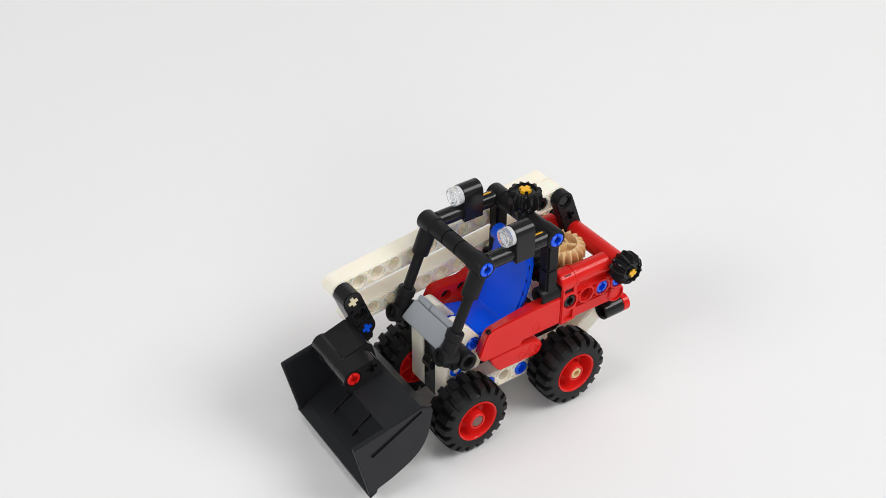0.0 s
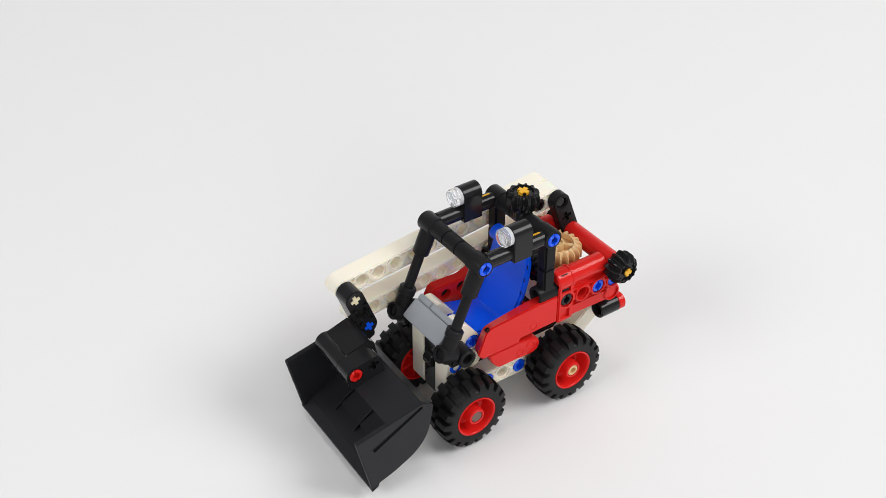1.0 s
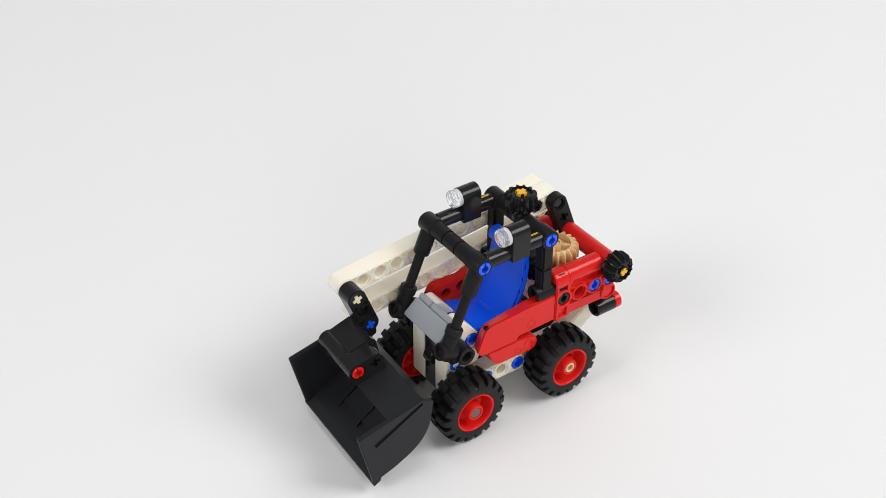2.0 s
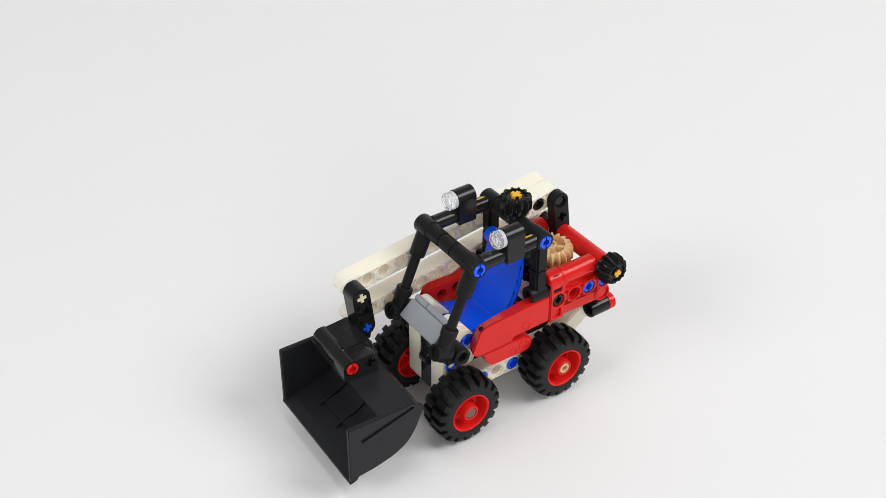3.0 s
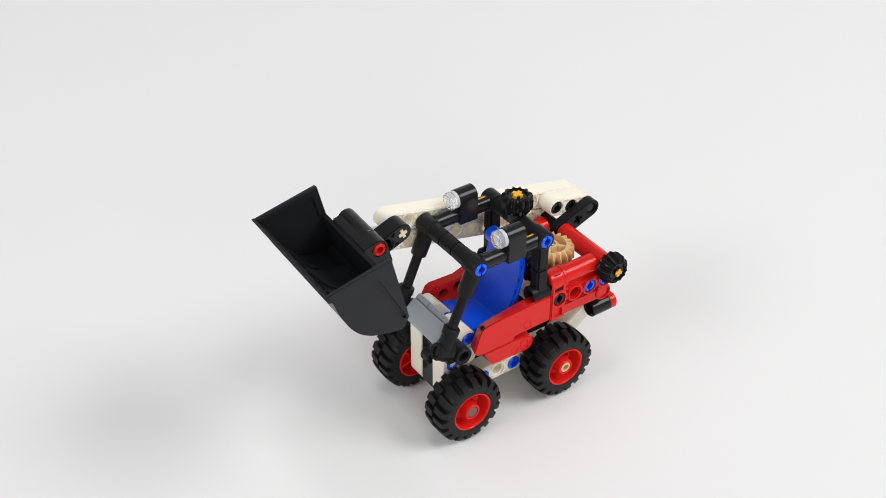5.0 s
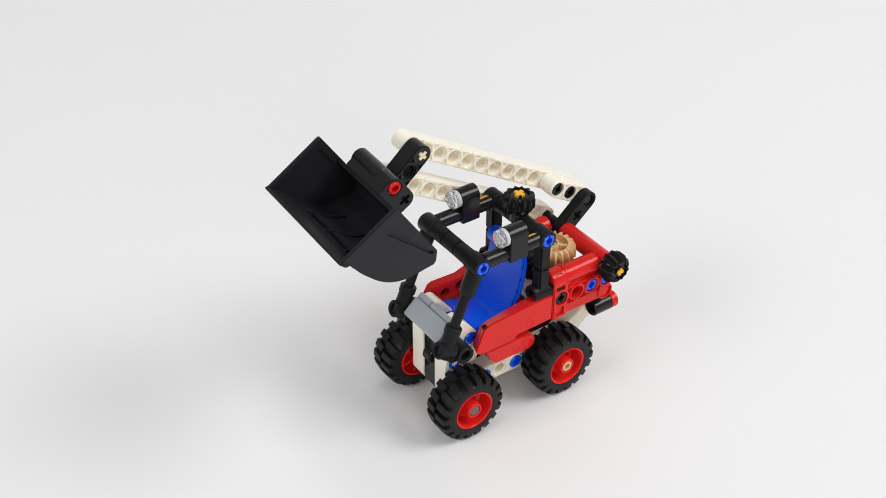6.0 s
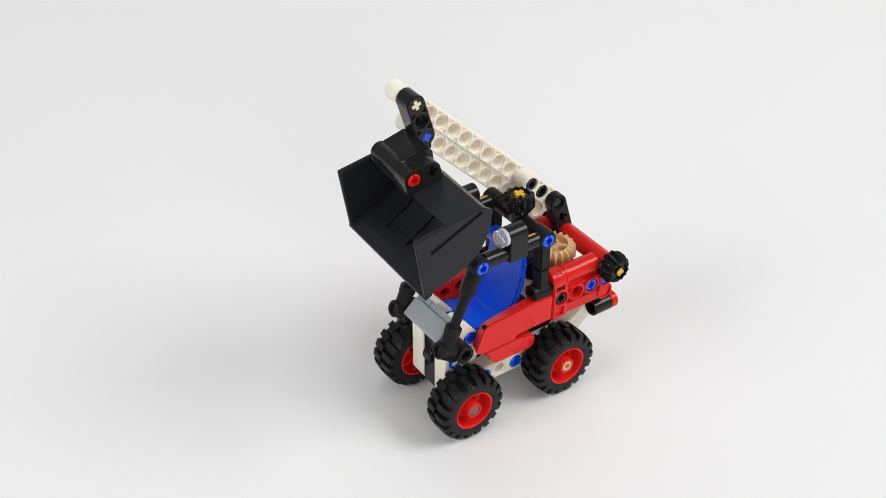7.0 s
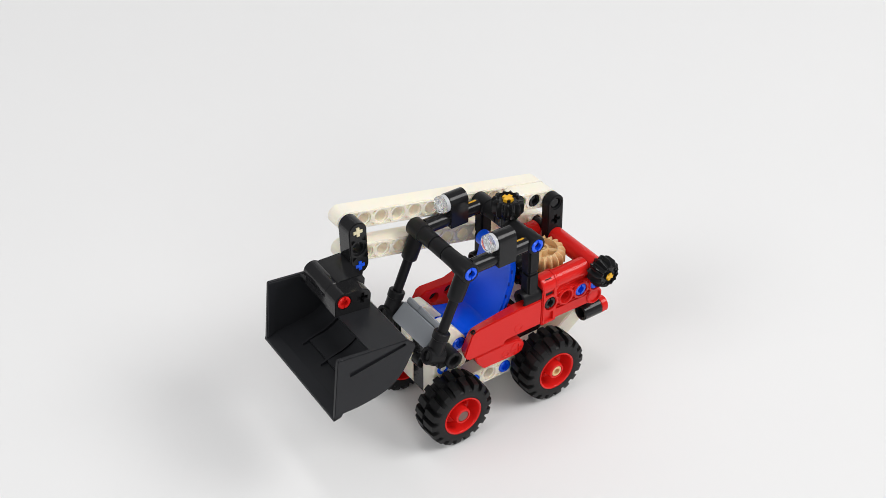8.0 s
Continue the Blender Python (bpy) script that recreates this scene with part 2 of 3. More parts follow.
part("front_axle_block", bm_join(rod((6, -2.2, 0), (6, 2.2, 0), 0.3), box((5.55, 0.52, -0.46), (6.45, 1.48, 0.4), 0.05)), BLACK, toy)
part("rear_axle", rod((0, -2.2, 0), (0, 2.2, 0), 0.3), BLACK, toy)
p_ = part("front_pin_row", moved(beam(2, 0.5, 1.5), Matrix.Translation((4.95, 0, 1.85))), WHITE, toy)
part("pin", pin_end(5.95, 1.85, 1.53), BLUE, p_, "blue connector pin")

# rear support under the engine
sup = moved(prism(stadium(0, 4), -0.5, 0.5, 0.06), turned(-3.0, 1.5, -38, 1.0))
part("rear_support", sup, WHITE, toy, "slanted white beam under the engine")
sup = moved(prism(stadium(0, 4), -0.5, 0.5, 0.06), turned(-3.0, 1.5, -38, -1.0))
part("rear_support", sup, WHITE, toy, "slanted white beam under the engine")

# hood
hood = prism([(7.02, 3.58), (6.99, 3.70), (6.27, 4.33), (6.17, 4.30), (6.12, 3.4), (6.9, 3.4)], -1.49, 1.49, 0.02)
part("hood_tile", hood, GREY, toy, "sloping light grey hood tile")
for y0, y1 in ((-1.49, -0.50), (-0.46, 1.49)):
    hood = prism([(6.09, 3.4), (6.14, 4.34), (5.98, 4.50), (5.84, 4.44), (5.70, 4.0), (5.70, 3.4)], y0, y1, 0.03)
    part("hood_tile", hood, GREY, toy, "narrow light grey hood tile")

# seat and its mounts
for y in (1.0, -1.0):
    mount = moved(cut(prism(stadium(0, 1.05), -0.5, 0.5, 0.05), [hole(0, 0, -0.5, 0.5)]), turned(5.0, 3.0, 52, y))
    b = part("seat_mount", mount, WHITE, toy, "rounded white seat mount")
    part("pin", pin_end(5.0, 3.0, y + 0.52), BLUE, b, "blue connector pin")


def seat_mesh():
    mid = [(5.05, 2.75), (4.9, 3.22), (4.55, 3.38), (4.0, 3.22), (3.3, 3.04), (2.85, 2.93), (2.72, 2.97), (2.64, 3.12), (2.46, 3.58), (2.14, 4.35), (1.86, 5.3), (1.70, 6.2), (1.62, 6.75)]
    bm = bmesh.new()
    rows = []
    for i, (x, z) in enumerate(mid):
        a = Vector(mid[max(0, i - 1)])
        b = Vector(mid[min(len(mid) - 1, i + 1)])
        t = (b - a).normalized()
        n = Vector((-t.y, t.x)) * -1
        half = 1.5 if i < len(mid) - 2 else (1.42 if i < len(mid) - 1 else 1.2)
        row = []
        for y in (-half, -half + 0.14, -half + 0.15, half - 0.15, half - 0.14, half):
            lip = 0.10 if abs(y) > half - 0.145 else 0.0
            row.append(bm.verts.new((x + n.x * -lip, y, z + n.y * -lip)))
        rows.append(row)
    for a, b in zip(rows, rows[1:]):
        for i in range(5):
            bm.faces.new((a[i], a[i + 1], b[i + 1], b[i]))
    bmesh.ops.recalc_face_normals(bm, faces=bm.faces)
    r = bmesh.ops.solidify(bm, geom=bm.faces[:], thickness=0.16)
    bmesh.ops.recalc_face_normals(bm, faces=bm.faces)
    return bm


seat = part("seat", seat_mesh(), BLUE, toy, "blue moulded bucket seat")
part("headrest", rod((1.45, -1.5, 6.45), (1.45, -0.9, 6.45), 0.42), BLUE, seat, "blue rounded knob on the backrest")
# Black strips on the uncut blue edge paint the shade of its notches.
for z in (4.6, 5.3, 6.0):
    part("notch_shade", box((2.06 - (z - 4.6) * 0.235, 1.495, z), (2.11 - (z - 4.6) * 0.235, 1.515, z + 0.22), 0), BLACK, seat, "black strip as shade of a notch in the seat edge")


# side panels
def side_panel(s):
    outer = [(5.36, 2.93), (5.06, 2.56), (2.84, 2.58), (2.78, 2.80), (0.52, 2.84), (0.50, 4.44), (1.95, 4.46), (4.45, 4.33), (4.78, 4.24), (4.94, 4.04)]
    inner = [(5.10, 2.90), (4.90, 2.64), (2.84, 2.64), (2.78, 2.84), (0.52, 2.88), (0.50, 4.40), (1.95, 4.36), (4.20, 4.06), (4.50, 3.98), (4.66, 3.84)]
    bm = bmesh.new()
    a = [bm.verts.new((x, 2.5 * s, z)) for x, z in outer]
    b = [bm.verts.new((x, 1.8 * s, z)) for x, z in inner]
    bm.faces.new(a), bm.faces.new(b)
    for k in range(len(a)):
        bm.faces.new((a[k], a[(k + 1) % len(a)], b[(k + 1) % len(a)], b[k]))
    bmesh.ops.recalc_face_normals(bm, faces=bm.faces)
    p = part("side_panel", soften(bm, 0.07, 4, 40), RED, toy, "smooth pointed red side panel")
    yo = 2.5 * s
    # No hole is cut here: a black disc paints the shade inside it.
    part("hole", lathe((4.72, yo - 0.16 * s, 4.17), (0.45, -0.2 * s, 0.87), [(-0.1, 0), (-0.1, 0.13), (0.06, 0.13), (0.06, 0.10), (0.0, 0.09), (0.0, 0)], 16), BLACK, p, "small black disc as shade in a peg hole")
    part("boss", lathe((2.0, yo - 0.02 * s, 3.28), (0, s, 0), [(0, 0.28), (0.03, 0.26), (0.045, 0.23), (0.045, 0.19), (0.0, 0.16)], 20), RED, p)
    low = [(4.66, 2.53), (4.48, 2.06), (4.08, 1.56), (2.0, 1.50), (1.66, 1.64), (1.52, 1.98), (1.66, 2.32), (2.0, 2.48), (2.8, 2.55)]
    q = part("skirt_panel", prism(low, *sorted((1.55 * s, 2.475 * s)), 0.05), RED, toy, "red lower skirt panel")
    part("axle_boss", cut(lathe((2.02, 2.44 * s, 1.98), (0, s, 0), [(0, 0), (0, 0.40), (0.05, 0.40), (0.07, 0.36), (0.07, 0)], 24),
                          [cross(2.02, 1.98, *sorted((2.45 * s, 2.6 * s)), 0.26, 0.09)]), RED, q)
    part("boss", lathe((2.75, 2.45 * s, 1.90), (0, s, 0), [(0, 0.26), (0.03, 0.24), (0.05, 0.21), (0.05, 0.17), (0.0, 0.14)], 20), RED, q)
    return p


side_panel(1)
far = part("side_panel", cut(prism([(5.42, 3.02), (5.05, 2.34), (2.3, 2.2), (0.52, 2.4), (0.50, 4.4), (1.6, 4.45), (3.2, 3.95), (4.7, 4.02), (4.95, 3.9)], -2.5, -1.85, 0.06),
                             [moved(hole(0, 0, -0.4, 0.4, 0.36, 0.3), turned(4.2, 3.42, 0, -1.95)), moved(hole(0, 0, -0.4, 0.4, 0.36, 0.3), turned(3.25, 3.52, 0, -1.95))]), RED, toy,
           "pointed red side panel with peg holes")
# Black plugs sit inside the two cut holes.
for x, z in ((4.2, 3.42), (3.25, 3.52)):
    part("hole", lathe((x, -2.35, z), (0, 1, 0), [(0, 0), (0, 0.28), (0.2, 0.28), (0.2, 0)], 18), BLACK, far, "black plug sunk in the peg hole")
part("skirt_panel", prism([(4.85, 2.30), (4.45, 1.66), (4.25, 1.52), (2.0, 1.48), (1.52, 1.98), (2.0, 2.4)], -2.46, -1.55, 0.06), RED, toy, "red lower skirt panel")


# engine sides
def engine_side(s):
    ys = lambda a, b: sorted((a * s, b * s))
    fr = prism([(0.52, 2.72), (-0.42, 2.76), (-0.42, 5.0), (-0.42, 5.10), (0.52, 5.10), (0.52, 5.0)], *ys(1.5, 2.56), 0.06)
    fr = cut(fr, [hole(0, 4, *ys(1.5, 2.56)), box((-0.20, ys(2.42, 2.7)[0], 4.52), (0.36, ys(2.42, 2.7)[1], 4.96), 0),
                  box((-0.20, ys(2.42, 2.7)[0], 2.92), (0.36, ys(2.42, 2.7)[1], 3.46), 0)])
    f = part("engine_frame", fr, RED, toy, "red engine frame with pin holes")
    part("band", rod((0.52, 2.0 * s, 5.0), (-0.42, 2.0 * s, 5.0), 0.565, 0.06), RED, f, "rounded red band over the cowl")
    # The slot is not cut: a black strip paints its shade on the band.
    part("slit", box((-0.12, ys(2.28, 2.36)[0], 5.445), (0.26, ys(2.28, 2.36)[1], 5.475), 0), BLACK, f, "thin black strip as shade in a slot")
    part("pin", pin_end(0, 4, 2.50 * s, s), BLACK, f, "black connector pin")
    row = moved(beam(4, *ys(1.5, 2.54), hollow=True, r=0.47), Matrix.Translation((-3.0, 0, 4.0)))
    r = part("engine_beam", row, RED, toy, "red engine beam with pin holes")
    for x in (-2.0, -3.0):
        part("pin", pin_end(x + 0.0, 4.0, 2.53 * s, s), BLUE, r, "blue connector pin")
    for x in (-1.0, -2.0, -3.0):
        part("rim", lathe((x, 2.53 * s, 4.0), (0, s, 0), [(0, 0.47), (0.05, 0.46), (0.06, 0.44), (0.06, 0.39), (0.0, 0.37)], 24), RED, r)
    part("band_lip", rod((-0.30, 2.0 * s, 5.0), (-0.48, 2.0 * s, 5.0), 0.60, 0.04), RED, f)
    part("cowl", bm_join(rod((-0.3, 2.0 * s, 5.0), (-2.55, 2.0 * s, 5.0), 0.50, 0.06), box((-2.5, ys(1.55, 2.30)[0], 4.3), (-0.35, ys(1.55, 2.30)[1], 4.9), 0.04)), RED, toy,
         "glossy rounded red cowl")
    part("sill", prism([(-0.36, 2.72), (-0.36, 3.46), (-3.3, 3.46), (-3.42, 3.1), (-3.2, 2.66)], *ys(1.55, 2.44), 0.10), RED, toy, "rounded red engine sill")
    tail = cut(bm_join(rod((-3.02, 1.6 * s, 3.12), (-3.02, 2.53 * s, 3.12), 0.49, 0.05)), [hole(-3.02, 3.12, *ys(1.6, 2.53), 0.39, 0.30, 0.12)])
    e = part("tail_connector", tail, RED, toy, "round red pin connector at the tail")
    part("tail_web", box((-3.42, ys(1.7, 2.45)[0], 3.2), (-2.62, ys(1.7, 2.45)[1], 3.75), 0.05), RED, e)
    c = part("exhaust_pipe", sleeve((-2.55, 2.0 * s, 1.85), (-3.75, 2.0 * s, 1.85), 0.47, 0.30), BLACK, toy, "short black exhaust tube")
    part("end_ring", rod((-3.72, 2.0 * s, 1.85), (-4.15, 2.0 * s, 1.85), 0.46), RED, c, "red plastic ring")


engine_side(1)
engine_side(-1)
part("rear_tube", rod((-3.0, -0.98, 5.02), (-3.0, 2.5, 5.02), 0.49), RED, toy, "long red tube across the rear")
part("engine_bed", box((-3.2, -1.45, 2.6), (0.4, 1.45, 3.1), 0.05), WHITE, toy, "white engine bed plate")


def bevel_gear(teeth, r, thick, mat, bore=0.26):
    """A double-bevelled gear on the z axis, its middle at the origin."""
    bm = bmesh.new()
    h = thick / 2
    n = teeth * 4
    sec = [(-h, 0.74), (-h * 0.40, 1.0), (h * 0.50, 1.0), (h * 0.86, 0.93), (h, 0.82)]
    rings = []
    for z, f in sec:
        ringv = []
        for i in range(n):
            tip = i % 4 in (1, 2)
            rr = r * f * (1.0 if tip else 0.74 if teeth < 16 else 0.79)
            a = 2 * math.pi * (i + (0.28 if i % 4 == 1 else -0.28 if i % 4 == 2 else 0)) / n
            ringv.append(bm.verts.new((rr * math.cos(a), rr * math.sin(a), z)))
        rings.append(ringv)
    for a, b in zip(rings, rings[1:]):
        for i in range(n):
            bm.faces.new((a[i], a[(i + 1) % n], b[(i + 1) % n], b[i]))
    for rv, zz, sgn in ((rings[0], -h, -1), (rings[-1], h, 1)):
        deep = 0.12 if teeth < 16 else 0.34
        steps = [(0.66, zz), (0.64, zz - sgn * deep), (0.30, zz - sgn * deep), (0.30, zz + sgn * 0.02), (bore / r, zz + sgn * 0.02), (bore / r, 0.0)]
        prev = rv
        for f, z in steps:
            cur = [bm.verts.new((r * f * math.cos(2 * math.pi * i / n), r * f * math.sin(2 * math.pi * i / n), z)) for i in range(n)]
            for i in range(n):
                bm.faces.new((prev[i], prev[(i + 1) % n], cur[(i + 1) % n], cur[i]))
            prev = cur
        bm.faces.new(prev)
    bmesh.ops.recalc_face_normals(bm, faces=bm.faces)
    return bm


# knobs
beacon = part("beacon_knob", moved(bevel_gear(12, 0.83, 0.98, BLACK), Matrix.Translation((1, 0, 8.98))), BLACK, toy, "black gear used as a roof beacon")
part("axle_end", moved(cross(0, 0, -0.12, 0.10, 0.27, 0.11), pose(1, 0, 9.41, 90, 0, 20)), YELLOW, beacon, "yellow axle end")
knob = part("drive_knob", moved(bevel_gear(12, 0.83, 0.98, BLACK), pose(-3.0, 3.03, 5.03, 90, 0, 0)), BLACK, toy, "black gear knob at the rear")
part("axle_end", moved(cross(0, 0, -0.12, 0.06, 0.21, 0.085), turned(-3.0, 5.03, 15, 3.50)), YELLOW, knob, "yellow axle end")
gear = part("engine_gear", moved(bevel_gear(20, 1.30, 1.0, TAN, 0.3), pose(-1.30, 0.0, 4.98, 0, 0, 0)), TAN, toy, "tan bevel gear standing for the engine")
part("spoke", bm_join(*[moved(box((-0.86, -0.1, -0.1), (0.86, 0.1, 0.24), 0.03), pose(-1.30, 0, 5.20, 0, 0, 45 + a)) for a in (0, 90)]), TAN, gear)
part("engine_axle", rod((-1.30, 0, 3.0), (-1.30, 0, 5.2), 0.2), BLACK, toy)
part("pinion", moved(bevel_gear(12, 0.80, 0.9, BLACK), pose(0.3, 0.4, 5.0, 0, 90, 0)), BLACK, toy, "small black pinion behind the seat")

# cab
bar_steps = [(0, 0.0), (0, 0.33), (0.03, 0.38), (0.06, 0.48), (0.10, 0.50), (0.97, 0.50), (1.0, 0.44), (1.05, 0.44), (1.95, 0.42), (1.96, 0.36), (2.04, 0.36), (2.05, 0.42),
             (2.95, 0.42), (2.96, 0.36), (3.04, 0.36), (3.05, 0.42), (3.95, 0.44), (4.0, 0.44), (4.03, 0.50), (4.90, 0.50), (4.94, 0.48), (4.97, 0.38), (4.80, 0.36), (4.80, 0.0)]
fb = part("front_bar", lathe((5, -2.5, 8), (0, 1, 0), bar_steps, 32), SATIN, toy, "black cab bar across the front of the roof")
part("pin", pin_end(5, 8, 2.50, 1, 0.35), BLUE, fb, "blue connector pin")
rb = part("rear_bar", lathe((1, -2.5, 8), (0, 1, 0), bar_steps, 32), SATIN, toy, "black cab bar across the rear of the roof")
part("pin", pin_end(1, 8, 2.50, 1, 0.35), BLUE, rb, "blue connector pin")
part("beacon_socket", rod((1, 0, 7.9), (1, 0, 8.52), 0.45), BLACK, rb)
for y in (2.0, -2.0):
    tb = part("roof_tube", bm_join(rod((4.62, y, 8), (3.1, y, 8), 0.40, 0.02), rod((3.1, y, 8), (1.35, y, 8), 0.40, 0.02)), BLACK, toy, "glossy black roof tube")
    part("stop", box((1.5, y - 0.05, 8.33), (2.12, y + 0.05, 8.415), 0.01), YELLOW, tb, "yellow axle stop in a slot")
    # headlight
    d = [(y + 0.49 * math.cos(radians(a)), 8.96 + 0.49 * math.sin(radians(a))) for a in range(0, 181, 12)]
    shell = prism([(q - y, z) for q, z in d] + [(-0.49, 7.62), (0.49, 7.62)], 2.28, 3.36, 0.03)
    shell.transform(Matrix(((0, 1, 0, 0), (1, 0, 0, y), (0, 0, 1, 0), (0, 0, 0, 1))))
    bmesh.ops.recalc_face_normals(shell, faces=shell.faces)
    hl = part("headlight", shell, BLACK, toy, "black headlight bracket with a clear lens")
    lens = part("lens", lathe((3.36, y, 8.96), (1, 0, 0), [(0.19, 0), (0.19, 0.46), (0.40, 0.46), (0.44, 0.43), (0.44, 0.37), (0.37, 0.35), (0.37, 0.28), (0.41, 0.26), (0.41, 0)], 36), CLEAR, hl, "round clear plastic lens")
    lens.visible_shadow = False
    # Added pale cup: its colour stands in for light inside the clear lens.
    part("lens_brightener", lathe((3.34, y, 8.96), (1, 0, 0), [(0.01, 0), (0.14, 0.0), (0.14, 0.24), (0.11, 0.25), (0.11, 0.30), (0.18, 0.32), (0.20, 0.44), (0.18, 0.455), (0.01, 0.455), (0.01, 0)], 32), SILVER, hl, "pale disc added behind the lens to brighten it")
    # rear pillar
    rp = part("rear_pillar", bm_join(box((0.66, y - 0.34, 6.22), (1.34, y + 0.34, 7.85), 0.10), box((0.66, y - 0.34, 4.62), (1.34, y + 0.34, 6.18), 0.10),
                                     box((0.71, y - 0.29, 6.1), (1.29, y + 0.29, 6.3), 0.05)), SATIN, toy, "black upright rear cab pillar")
    part("foot", bm_join(sleeve((1.62, y, 4.62), (-0.2, y, 4.62), 0.47, 0.30), box((0.7, y - 0.3, 4.3), (1.3, y + 0.3, 4.9), 0.05)), SATIN, rp)
    # front pillar: an angle connector at its foot, whose ring looks forward
    base, top = Vector((6.87, y, 3.50)), Vector((5.02, y, 7.90))
    v = (top - base).normalized()
    n = Vector((v.z, 0, -v.x))
    fp = part("front_pillar", rod(base + v * 1.0, top - v * 0.6, 0.255), SATIN, toy, "slim black raked front cab pillar")
    part("upper_sleeve", lathe(top - v * 1.55, v, [(0, 0.2), (0, 0.37), (0.05, 0.41), (0.7, 0.42), (1.38, 0.42)], 24), SATIN, fp)
    part("lower_sleeve", lathe(base, v, [(-0.44, 0.0), (-0.42, 0.32), (-0.2, 0.41), (0.95, 0.385), (1.0, 0.43), (1.34, 0.43), (1.38, 0.39), (1.38, 0.2)], 28), SATIN, fp)
    part("foot_ring", sleeve(base - n * 0.48, base + n * 0.50, 0.45, 0.27, 0.35), SATIN, fp)
    part("ear", sleeve((5.94, y - 0.55, 3.0), (5.94, y + 0.5, 3.0), 0.48, 0.28, 0.35), SATIN, fp)
    part("ear_web", bm_join(rod((5.94, y - 0.1, 3.0), (6.80, y, 3.36), 0.36), box((5.95, y - 0.30, 2.60), (6.72, y + 0.24, 3.3), 0.08)), SATIN, fp)

# ---- the loader arm: an equal-sided linkage on one rear pivot ----
PX, PZ, REACH = -2.989, 5.057, 12.031
PITCH = REACH / 12
LEAN = 7.6            # degrees between the link's line and the bucket's own upright


def arm_piece(name, label):
    ob = new(name, finish(name, beam(13, -3.5, -2.5, PITCH), WHITE))
    ob.parent = toy
    return tagged(ob, label)


lower_arm = arm_piece("lower_arm", "long white lower arm beam with pin holes")
upper_arm = arm_piece("upper_arm", "long white upper arm beam with pin holes")
blk = part("arm_end_block", beam(3, -2.5, -1.5, PITCH), WHITE, upper_arm, "short white beam pinned to the arm", False)
for k in (1, 2):
    part("pin", pin_end(k * PITCH, 0, -1.53), BLACK, upper_arm, "black connector pin", False)
part("pivot_pin", rod((0, -3.6, 0), (0, -1.05, 0), 0.29), BLACK, upper_arm, "", False)
part("pivot_pin", rod((0, -3.6, 0), (0, -0.9, 0), 0.29), BLACK, lower_arm, "", False)

crank_bm = cut(prism(stadium(0, 2.0), -1.5, -0.92, 0.04), [hole(2.0, 0, -1.5, -0.92, 0.38, 0.31, 0.05), cross(1.0, 0, -1.6, -0.8), hole(0, 0, -1.5, -0.92, 0.38, 0.31, 0.05)])
crank = new("crank_link", finish("crank_link", crank_bm, SATIN))
crank.parent = toy
tagged(crank, "thin black three-hole crank at the rear")


# ---- the bucket, in its own space: the red pin is the origin ----
FIT = Matrix.Translation((0, 1, 0)) @ Matrix.Diagonal((0.975, 1, 0.975, 1))
BLUE_AT = Vector((-2.120, 0.266))


def rounded(pts, first, last, steps=3):
    """The outline pts with the stretch from first to last drawn as a smooth curve."""
    out = []
    for i, p in enumerate(pts):
        out.append(p)
        if first <= i < last:
            a, b, c, d = (Vector(pts[max(0, min(len(pts) - 1, k))]) for k in (i - 1, i, i + 1, i + 2))
            for k in range(1, steps):
                u = k / steps
                q = 0.5 * (2 * b + (c - a) * u + (2 * a - 5 * b + 4 * c - d) * u * u + (3 * b - a - 3 * c + d) * u ** 3)
                out.append((q.x, q.y))
    return out


